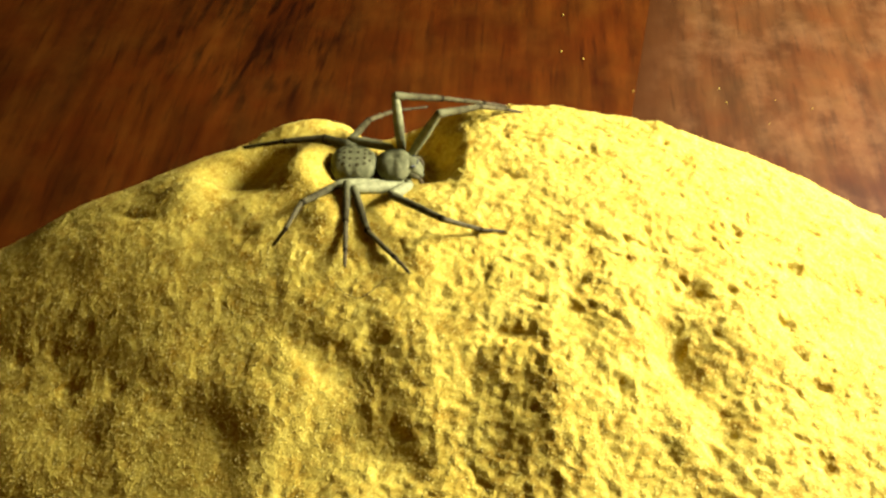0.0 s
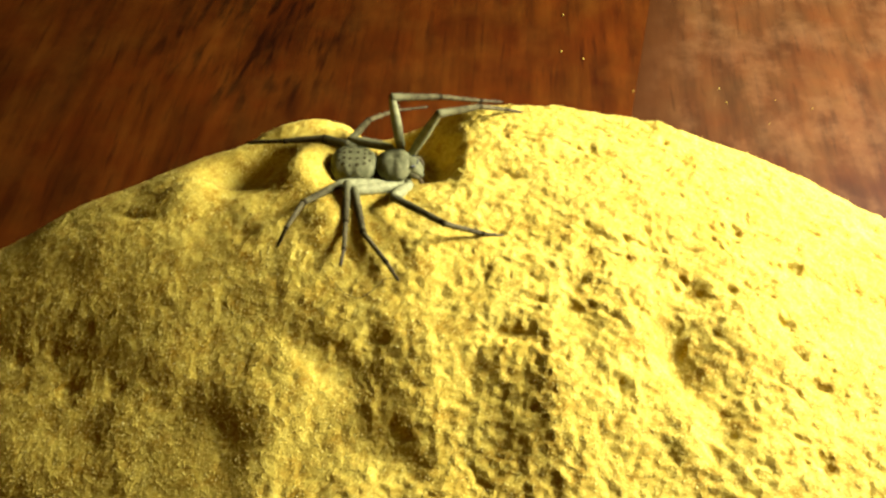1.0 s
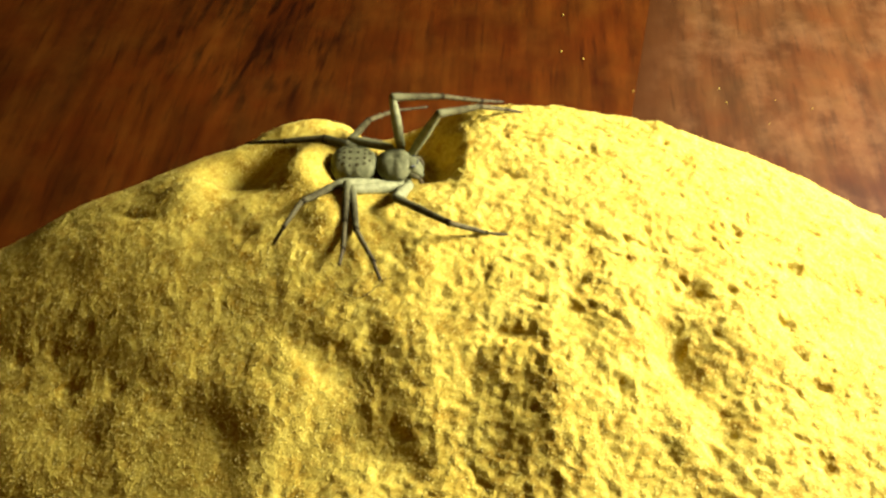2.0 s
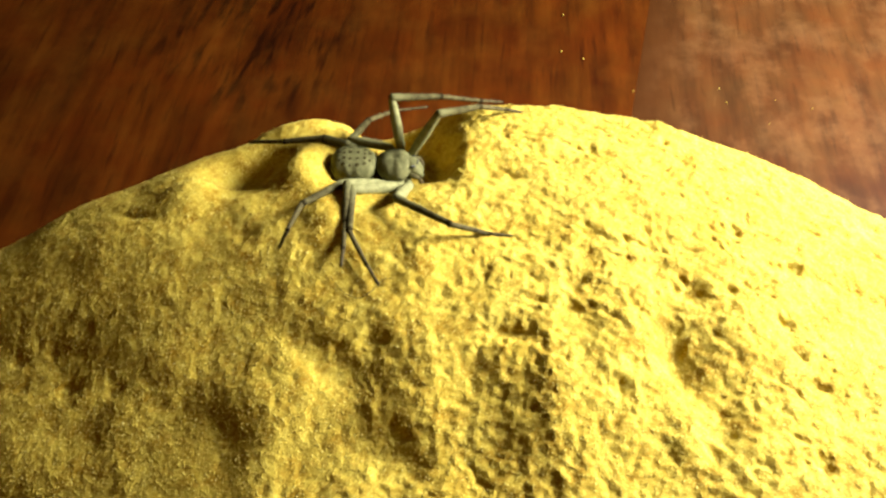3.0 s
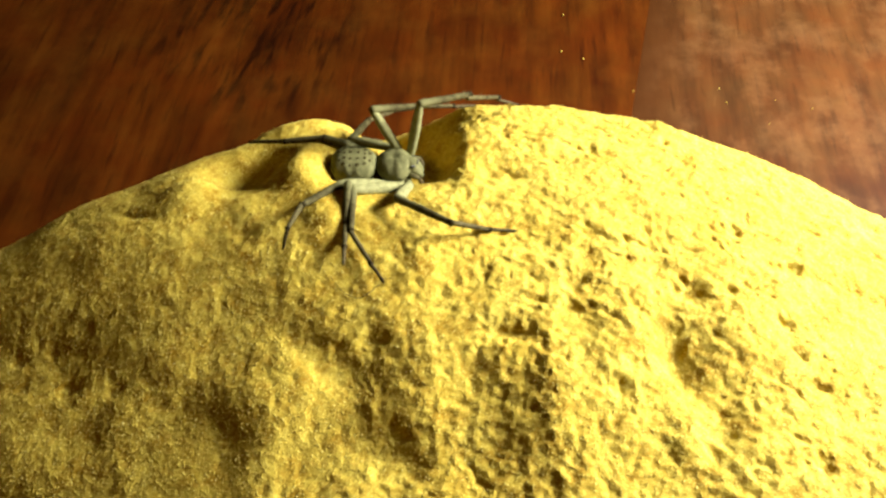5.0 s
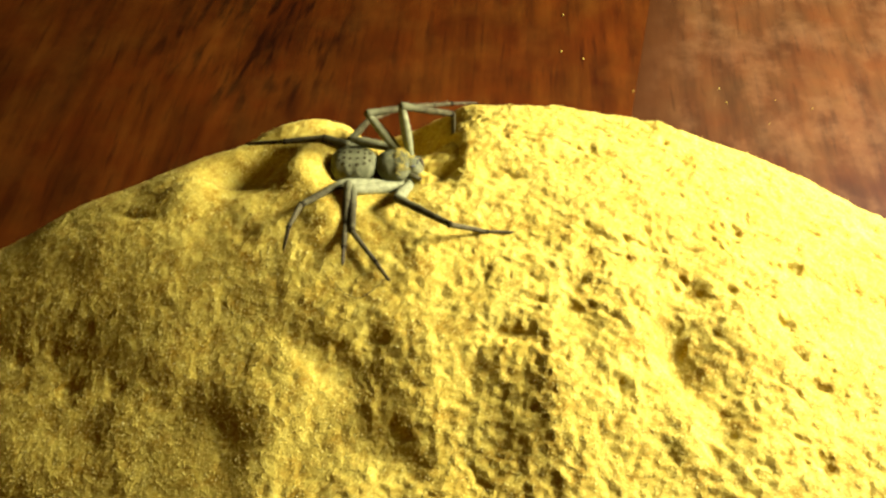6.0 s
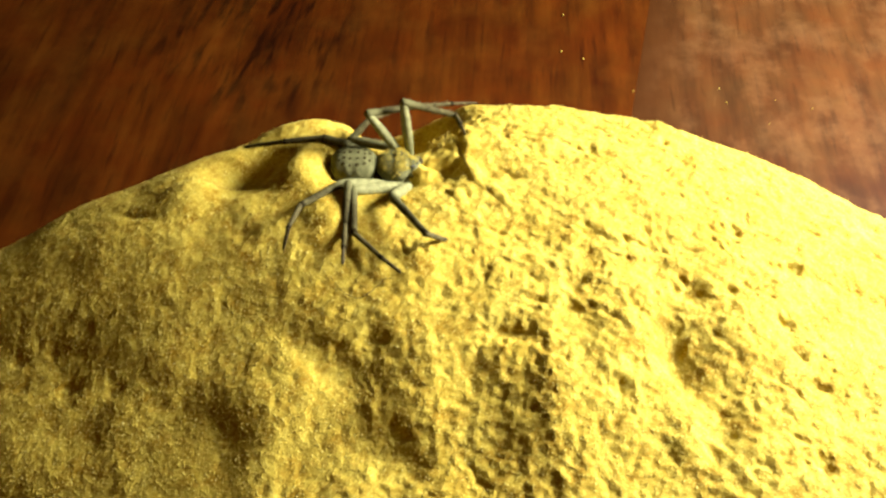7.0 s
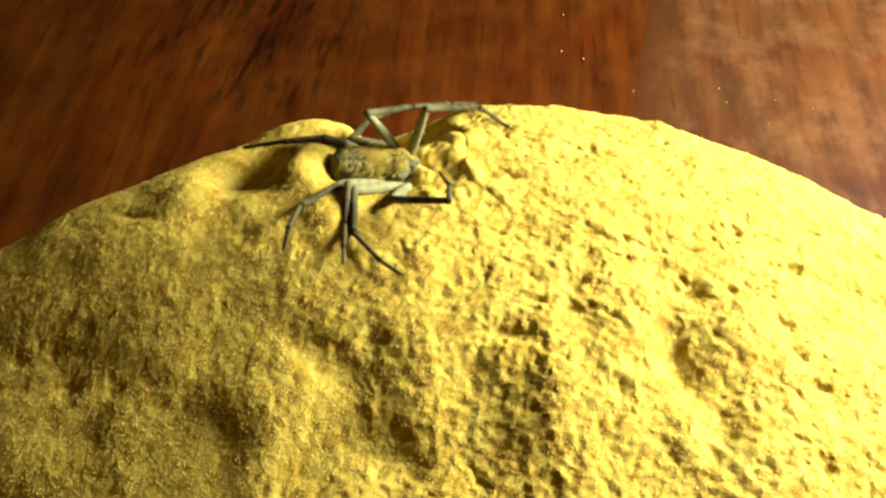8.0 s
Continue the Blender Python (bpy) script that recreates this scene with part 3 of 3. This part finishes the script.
def loose_grains():
    rng = np.random.RandomState(21)
    n = 190000
    x, y = rng.uniform(-0.092, 0.092, n), rng.uniform(0.005, 0.113, n)
    z = heap_at(x, y) + grain(x, y)
    seen = (z > 0.004) & (np.abs(x + 0.006) < 0.062 + 0.30 * y)
    sizes = 0.00010 + 0.00014 * rng.uniform(0, 1, n) ** 1.5
    ok = seen & (1.3 * cloud_noise(x, y, 0.005, 27) + 0.9 * rng.uniform(-1, 1, n) > -0.5)
    places = np.stack([x, y, z - 0.33 * sizes], 1)[ok]
    data = grains_mesh("loose_sand", places, sizes[ok], GRAIN, 3)
    tagged(new("loose_sand", data), "loose grains of yellow sand strewn over the heap", "sand", kind="stuff")
    # a few grains on the table
    spots = [(27.7, 183.4), (25.8, 167.3), (31.5, 164.2), (66.4, 146.8), (65.5, 152.0), (43.1, 151.2)]
    places = [(a / 1000, b / 1000, 0.0002) for a, b in spots]
    for _ in range(60):
        a = rng.uniform(radians(15), radians(80))
        r = 0.118 + abs(rng.normal()) * 0.02
        places.append((r * math.cos(a), r * math.sin(a), 0.00012))
    data = grains_mesh("spilt_sand", np.array(places), np.array([0.00033] * 4 + [0.00026] * 2 + [0.00016] * 60), GRAIN, 4)
    tagged(new("spilt_sand", data), "pale sand grains spilt on the wooden table", "sand", kind="stuff")


def grain_material():
    mat, tree, b = material("sand_grain", 0.8)
    n = node(tree, "ShaderNodeNewGeometry").outputs["Random Per Island"]
    tree.links.new(ramp(tree, n, [(0.0, (0.46, 0.33, 0.028)), (0.3, (0.57, 0.44, 0.050)), (0.85, (0.645, 0.52, 0.075)), (1.0, (0.75, 0.65, 0.16))]), b.inputs["Base Color"])
    return mat


GRAIN = grain_material()
loose_grains()


def sand_drift(cx, cy, a, b, turn, height, label):
    """A low drift of sand that lies on the heap at cx, cy (mm), a long and b wide; its rim dips under the heap's surface."""
    reach = 1.5 * max(a, b) / 1000
    axis = np.arange(-reach, reach, 0.0003)
    c, s = math.cos(radians(turn)), math.sin(radians(turn))

    def z(x, y):
        u, v = (x * c + y * s) / (a / 1000), (-x * s + y * c) / (b / 1000)
        q = u * u + v * v
        wx, wy = x + cx / 1000, y + cy / 1000
        fade = np.exp(-q ** 1.3)
        lumps = fade * (0.0003 * cloud_noise(wx, wy, 0.0021, 15) + 0.0002 * cloud_noise(wx, wy, 0.001, 16))
        return heap_at(wx, wy) + grain(wx, wy) + height / 1000 * fade + lumps - 0.0003 - 0.0002 * q

    keep = lambda x, y, h: ((x * c + y * s) / (a / 1000)) ** 2 + ((-x * s + y * c) / (b / 1000)) ** 2 < 2.2
    data = grid_mesh("sand_drift", axis, axis, z, SAND, keep)
    ob = new("sand_drift", data)
    ob.location = (cx / 1000, cy / 1000, -0.006)
    return tagged(ob, label, "sand", kind="stuff")


PIT_FILL = sand_drift(-7.5, 74.4, 4.2, 6.4, 0, 8.0, "yellow sand swept into the pit before the spider")
HEAD_FILL = sand_drift(-9.0, 70.2, 3.6, 3.8, 0, 4.4, "yellow sand heaped against the spider's head")
PIT_BANK = sand_drift(-4.2, 77.0, 5.2, 6.8, 8, 1.5, "yellow sand slid down the pit's bank")
PIT_SLIDE = sand_drift(-7.2, 82.0, 4.8, 6.0, 0, 3.6, "yellow sand slid into the back of the pit")
FURROWS = [sand_drift(-1.8, 68.4, 7.0, 1.7, -64, 0.9, "ridge of yellow sand beside a raked furrow"),
           sand_drift(1.6, 64.0, 6.0, 1.5, -56, 0.8, "ridge of yellow sand beside a raked furrow"),
           sand_drift(-3.8, 62.0, 3.2, 1.5, -50, 0.8, "ridge of yellow sand beside a raked furrow"),
           sand_drift(-8.0, 62.5, 4.0, 1.6, -58, 0.8, "ridge of yellow sand pushed up by a foot")]


def dusting(name, shape, at, u_range, a_range, count, seed, label):
    """Sand grains that lie on the spider's back in clumps."""
    rng = np.random.RandomState(seed)
    places, sizes = [], []
    centres = [(rng.uniform(*u_range), rng.uniform(*a_range)) for _ in range(max(4, count // 22))]
    while len(places) < count:
        cu, ca = centres[rng.randint(len(centres))]
        u, a = cu + rng.normal() * 0.06, ca + rng.normal() * 0.2
        if not 0.03 < u < 0.97:
            continue
        p = at @ (Vector(shape(u, a)) / 1000)
        places.append(tuple(p + Vector((0, 0, 0.00005 + abs(rng.normal()) * 0.00010))))
        sizes.append(rng.uniform(0.00005, 0.00012))
    ob = new(name, grains_mesh(name, np.array(places), np.array(sizes), GRAIN, seed))
    return tagged(ob, label, "sand", kind="stuff")


FORE = Matrix.Translation(BODY) @ pose(0.0033, 0.0, 0.0005, 0, 4, -3)
HIND = Matrix.Translation(BODY) @ pose(-0.0037, 0.0, 0.0007, 0, 2, 0)
HEAD_DUST = dusting("sand_dusting", carapace_point, FORE, (0.45, 0.9), (0.5, 2.4), 420, 31, "sand grains lying on the spider's carapace")
FORE_DUST = dusting("sand_dusting", carapace_point, FORE, (0.1, 0.9), (0.4, 2.7), 560, 32, "sand grains covering the spider's carapace")
BACK_DUST = dusting("sand_dusting", abdomen_point, HIND, (0.5, 0.97), (0.3, 2.8), 420, 33, "sand grains lying on the spider's abdomen")
REAR_DUST = dusting("sand_dusting", abdomen_point, HIND, (0.25, 0.95), (0.5, 2.6), 480, 34, "sand grains covering the spider's abdomen")
WAIST_DUST = dusting("sand_dusting", carapace_point, FORE, (0.02, 0.3), (0.3, 2.8), 450, 35, "sand grains filling the spider's waist")


def sand_spray(seed, spread, count):
    """A puff of grains that a leg throws."""
    rng = np.random.RandomState(seed)
    places = rng.normal(size=(count, 3)) * np.array(spread) / 1000
    ob = new("sand_spray", grains_mesh("sand_spray", places, rng.uniform(0.00010, 0.00024, count), GRAIN, seed))
    ob.location = (-0.0075, 0.075, 0.040)
    return tagged(ob, "puff of yellow sand grains thrown by the spider", "sand", kind="stuff")


SPRAYS = [sand_spray(41, (1.6, 1.3, 0.7), 1100), sand_spray(42, (1.5, 1.2, 0.7), 1100), sand_spray(43, (1.7, 1.3, 0.8), 1500), sand_spray(44, (1.6, 1.3, 0.7), 1200)]


def fine_hair():
    """A single fine hair that lies curled on the sand."""
    curve = bpy.data.curves.new("fine_hair", "CURVE")
    curve.dimensions, curve.bevel_depth, curve.bevel_resolution = "3D", 0.00004, 2
    spline = curve.splines.new("POLY")
    n = 24
    spline.points.add(n - 1)
    for i in range(n):
        u = i / (n - 1)
        x = -0.0222 + 0.0092 * u
        y = 0.0466 - 0.0034 * math.sin(math.pi * min(1.0, u * 1.15)) - 0.001 * u
        spline.points[i].co = (x, y, float(heap_at(np.array(x), np.array(y))) + 0.00018, 1)
    curve.materials.append(FOOT_HIDE)
    tmp = new("fine_hair", curve)
    data = bpy.data.meshes.new_from_object(tmp)
    bpy.data.objects.remove(tmp)
    tagged(new("fine_hair", data), "fine dark hair curled on the sand", "hair")


fine_hair()

# ---- what moves ----
def limb_turn(azimuth, elevation):
    """A limb along x, turned to that compass direction and height, in degrees."""
    return pose(0, 0, 0, 0, -elevation, azimuth)


def key_leg(key, rows):
    """Rows: seconds, then azimuth and elevation of femur, tibia, metatarsus and tarsus."""
    tracks = [[], [], [], []]
    for t, *angles in rows:
        at = Matrix.Translation(Vector(HIPS[key]) / 1000)
        root = None
        for k in range(4):
            m = at @ limb_turn(angles[2 * k], angles[2 * k + 1])
            tracks[k].append((t, m if root is None else root.inverted() @ m))
            root = root or m
            at = Matrix.Translation(m @ Vector((LENGTHS[key][k] / 1000, 0, 0)))
    for ob, track in zip(LEGS[key], tracks):
        walk(ob, track)


def rise(ob, rows):
    """Rows: seconds and how many mm the sand lies under its final height."""
    x, y = ob.location.x, ob.location.y
    walk(ob, [(t, pose(x, y, -d / 1000)) for t, d in rows])


def throw(ob, rows):
    """Rows: seconds, x, y, z in mm and a turn in degrees."""
    walk(ob, [(t, pose(x / 1000, y / 1000, z / 1000, 0, 0, r)) for t, x, y, z, r in rows])


def motions():
    key_leg("R1", [
        (0.0, -109, 36, -39, 9, 9, -30, 11, -19),
        (0.5, -109, 35, -41, 8, 5, -27, 10, -22),
        (1.5, -104, 34, -38, 7, 9, -29, 9, -17),
        (2.8, -103, 34, -37, 6, 10, -30, 0, -9),
        (4.0, -103, 34, -28, -5, -30, 14, 22, -32),
        (4.7, -102, 34, -33, 5, 9, -23, 10, -17),
        (5.8, -102, 34, -38, 6, 14, -29, 4, -6),
        (6.0, -102, 34, -38, 6, 14, -29, 4, -6),
        (6.2, -108, 36, -38, 5, 25, -28, 0, -2),
        (6.3, -111, 35, -38, 11, 25, -26, 19, -26),
        (6.4, -116, 36, -32, 14, 37, -24, -48, 30),
        (6.5, -115, 35, -22, 17, 84, -22, -160, 58),
        (6.6, -111, 34, -19, 29, 92, -34, 150, 29),
        (6.7, -107, 35, -26, 22, 88, -22, 121, -15),
        (6.8, -107, 35, -45, 19, 39, -46, 42, -50),
        (7.0, -108, 35, -59, 8, 31, -46, 36, -49),
        (7.1, -103, 34, -53, -1, -34, 8, 15, -38),
        (7.2, -104, 36, -55, 3, -22, -4, 12, -42),
        (7.3, -107, 35, -53, 5, 21, -36, 15, -31),
        (7.4, -111, 36, -50, 3, 29, -31, 41, -42),
        (7.5, -112, 35, -47, 6, 37, -31, 56, -45),
        (7.6, -113, 35, -43, 7, 53, -30, 60, -42),
        (7.7, -114, 35, -35, 11, 77, -27, 85, -25),
        (7.8, -109, 35, -27, 26, 86, -29, 120, -9),
        (8.0, -107, 32, -25, 23, 90, -26, 113, -11),
    ])
    key_leg("L1", [
        (0.0, 8, 61, 46, -26, 40, -34, 15, -26),
        (4.0, 8, 61, 46, -26, 40, -34, 15, -26),
        (4.5, 12, 61, 46, -27, 40, -34, 14, -26),
        (4.7, 18, 67, 43, -27, 38, -32, 15, -33),
        (5.2, 80, 78, 36, -14, 34, -22, 30, -30),
        (5.5, 115, 78, 32, -22, 50, -34, 60, -48),
        (5.8, 140, 77, 26, -38, 95, -58, 160, -71),
        (6.0, 133, 80, 30, -32, 89, -70, 103, -63),
        (6.2, 121, 77, 33, -32, -79, 4, -88, -9),
        (6.4, 128, 74, 36, -16, -77, 24, -79, 27),
        (6.5, 133, 76, 35, -13, -55, 17, -43, 12),
        (6.6, 76, 72, 24, -25, -64, 15, 6, -43),
        (6.7, 76, 70, 23, -26, -65, 18, 21, -51),
        (6.8, 83, 72, 24, -29, -69, 23, 56, -59),
        (7.0, 112, 75, 25, -34, -83, 29, 71, -59),
        (7.1, 125, 81, 24, -43, 101, -57, 108, -58),
        (7.2, 123, 81, 29, -51, 117, -58, 142, -54),
        (7.3, 119, 80, 32, -34, 121, -73, 113, -62),
        (7.4, 114, 78, 27, -33, -84, 10, 65, -67),
        (7.5, 112, 76, 22, -31, -70, 5, 26, -71),
        (7.6, 112, 76, 21, -32, -62, 13, 12, -56),
        (7.7, 112, 75, 22, -31, -57, 13, 24, -53),
        (7.8, 118, 79, 33, -19, -64, 27, 55, -49),
        (8.0, 19, 73, 31, -23, 37, -51, -52, 8),
    ])
    key_leg("L2", [
        (0.0, 103, 66, 31, -27, 18, -22, 27, -30),
        (0.5, 113, 68, 35, -26, 20, -22, 35, -30),
        (1.5, 111, 68, 29, -22, 24, -26, 34, -28),
        (4.0, 121, 70, 34, -24, 20, -22, 34, -29),
        (4.3, 142, 71, 35, -23, 27, -25, 31, -28),
        (4.7, 161, 66, 37, -25, 33, -27, 37, -27),
        (5.8, 175, 59, 40, -22, 32, -21, 29, -22),
        (8.0, 175, 59, 40, -22, 32, -21, 29, -22),
    ])
    key_leg("L3", [
        (0.0, 164, 0, 67, -11, 52, -21, 25, -13),
        (8.0, 164, 0, 67, -11, 52, -21, 25, -13),
    ])
    key_leg("L4", [
        (0.0, 162, 23, 162, 5, 180, -7, 171, -19),
        (0.5, 162, 22, 162, 5, 179, -7, 158, -21),
        (1.5, 162, 22, 162, 5, 179, -7, 162, -20),
        (2.8, 162, 22, 162, 5, 180, -7, 156, -22),
        (4.0, 162, 22, 162, 5, 179, -7, 155, -22),
        (5.8, 162, 22, 162, 5, 180, -7, 160, -21),
        (6.5, 162, 22, 162, 5, 180, -7, 166, -20),
        (8.0, 162, 23, 162, 5, 180, -7, 171, -19),
    ])
    key_leg("R4", [
        (0.0, -159, 25, -130, 16, -107, 4, -167, -54),
        (0.5, -159, 25, -128, 17, -111, 5, -175, -60),
        (1.0, -159, 25, -128, 17, -108, 6, -156, -62),
        (1.5, -160, 25, -129, 18, -113, 4, -167, -57),
        (2.8, -158, 26, -130, 15, -105, 5, -158, -62),
        (4.0, -157, 26, -129, 16, -106, 3, -169, -65),
        (4.7, -157, 26, -130, 14, -105, 8, -151, -71),
        (5.8, -158, 26, -131, 13, -101, 12, -124, -62),
        (8.0, -158, 25, -131, 13, -101, 12, -124, -62),
    ])
    key_leg("R3", [
        (0.0, -150, 31, -88, -4, -87, -2, -87, 5),
        (0.5, -149, 31, -88, -5, -88, 2, -91, 2),
        (1.5, -150, 31, -89, -5, -89, 3, -96, 7),
        (2.8, -150, 31, -89, -5, -89, 3, -92, 3),
        (4.0, -148, 32, -89, -7, -86, 10, -88, -4),
        (5.8, -148, 32, -90, -7, -88, 9, -89, 3),
        (8.0, -148, 32, -90, -7, -88, 10, -87, 3),
    ])
    key_leg("R2", [
        (0.0, -146, 27, -73, -4, -51, 2, -56, 7),
        (0.5, -143, 26, -78, -2, -58, 3, -60, 9),
        (1.0, -144, 26, -78, -2, -57, 0, -63, 5),
        (1.5, -147, 25, -78, 2, -62, 2, -71, 10),
        (2.8, -148, 24, -90, 1, -66, -5, -69, 1),
        (3.5, -148, 24, -85, 2, -57, -3, -46, -1),
        (4.0, -145, 26, -88, 0, -51, -3, -50, 1),
        (4.7, -146, 25, -89, 0, -61, -3, -60, 5),
        (5.8, -147, 25, -87, 1, -56, -5, -61, 3),
        (6.2, -146, 25, -88, 0, -55, -3, -57, 3),
        (6.6, -146, 25, -87, -1, -54, -1, -47, 7),
        (6.8, -146, 25, -86, -1, -49, 3, -40, 5),
        (7.0, -146, 25, -86, -1, -49, 3, -46, 3),
        (7.1, -146, 25, -86, 0, -52, -1, -58, 5),
        (7.7, -146, 25, -87, -1, -57, 0, -47, -1),
        (8.0, -145, 26, -87, -1, -52, 0, -42, 4),
    ])
    # sand that fills the pit, and furrows that the feet rake
    rise(PIT_FILL, [(0.0, 9), (4.9, 9), (5.8, 4.0), (6.0, 2.6), (6.4, 2.3), (6.6, 1.6), (7.0, 1.6), (7.6, 1.3), (7.9, 0.2), (8.0, 0)])
    rise(HEAD_FILL, [(0.0, 7), (5.6, 7), (6.0, 1.2), (6.4, 0.8), (6.7, 0.2), (7.2, 0), (8.0, 0)])
    rise(PIT_BANK, [(0.0, 6), (6.3, 6), (6.5, 1.5), (6.8, 0.8), (7.0, 0.3), (7.4, 0), (8.0, 0)])
    rise(PIT_SLIDE, [(0.0, 7), (6.4, 7), (6.6, 3.2), (7.0, 2.8), (7.6, 2.4), (7.9, 0.4), (8.0, 0)])
    for ob, start in zip(FURROWS, (6.35, 6.35, 6.2, 6.9)):
        rise(ob, [(0.0, 6), (start, 6), (start + 0.2, 0.1), (start + 0.4, 0), (8.0, 0)])
    # grains that settle on the spider's back
    rise(HEAD_DUST, [(0.0, 5), (5.8, 5), (5.9, 2), (6.0, 0), (8.0, 0)])
    rise(FORE_DUST, [(0.0, 5), (6.45, 5), (6.6, 1), (6.7, 0), (8.0, 0)])
    rise(WAIST_DUST, [(0.0, 5), (7.1, 5), (7.2, 1), (7.3, 0), (8.0, 0)])
    rise(BACK_DUST, [(0.0, 6), (7.1, 6), (7.25, 1), (7.3, 0), (8.0, 0)])
    rise(REAR_DUST, [(0.0, 6), (7.75, 6), (7.9, 1), (8.0, 0)])
    # puffs of thrown sand, which come out of the heap and fall back into it
    throw(SPRAYS[0], [(0.0, -5, 77, 42, 0), (5.5, -5, 77, 42, 0), (5.7, -5.0, 77, 51, 10), (5.8, -6.6, 75.6, 52.2, 20), (5.9, -8.5, 73.5, 52.0, 30), (6.1, -9.5, 72.5, 46, 40), (8.0, -9.5, 72.5, 40, 40)])
    throw(SPRAYS[1], [(0.0, -3, 70, 42, 0), (6.3, -3, 70, 42, 0), (6.4, -3.2, 71, 52.5, 10), (6.5, -6.2, 73.4, 54.6, 25), (6.6, -8.6, 74.0, 55.4, 40), (6.7, -11, 72, 54, 55), (6.8, -11.5, 71.5, 48, 60), (8.0, -11.5, 71.5, 42, 60)])
    throw(SPRAYS[2], [(0.0, -4, 76, 42, 0), (6.9, -4, 76, 42, 0), (7.0, -4.0, 76, 51.8, 10), (7.1, -5.6, 73.2, 52.6, 20), (7.2, -9.6, 69.5, 56.0, 40), (7.3, -14.5, 70.2, 54.5, 55), (7.4, -15, 70, 49, 60), (8.0, -15, 70, 44, 60)])
    throw(SPRAYS[3], [(0.0, -5, 72, 42, 0), (7.65, -5, 72, 42, 0), (7.7, -5.2, 72.2, 49, 5), (7.8, -8.0, 72.6, 54.4, 20), (7.9, -12.5, 70.8, 57.4, 40), (8.0, -16.5, 69.6, 55.5, 55)])


motions()
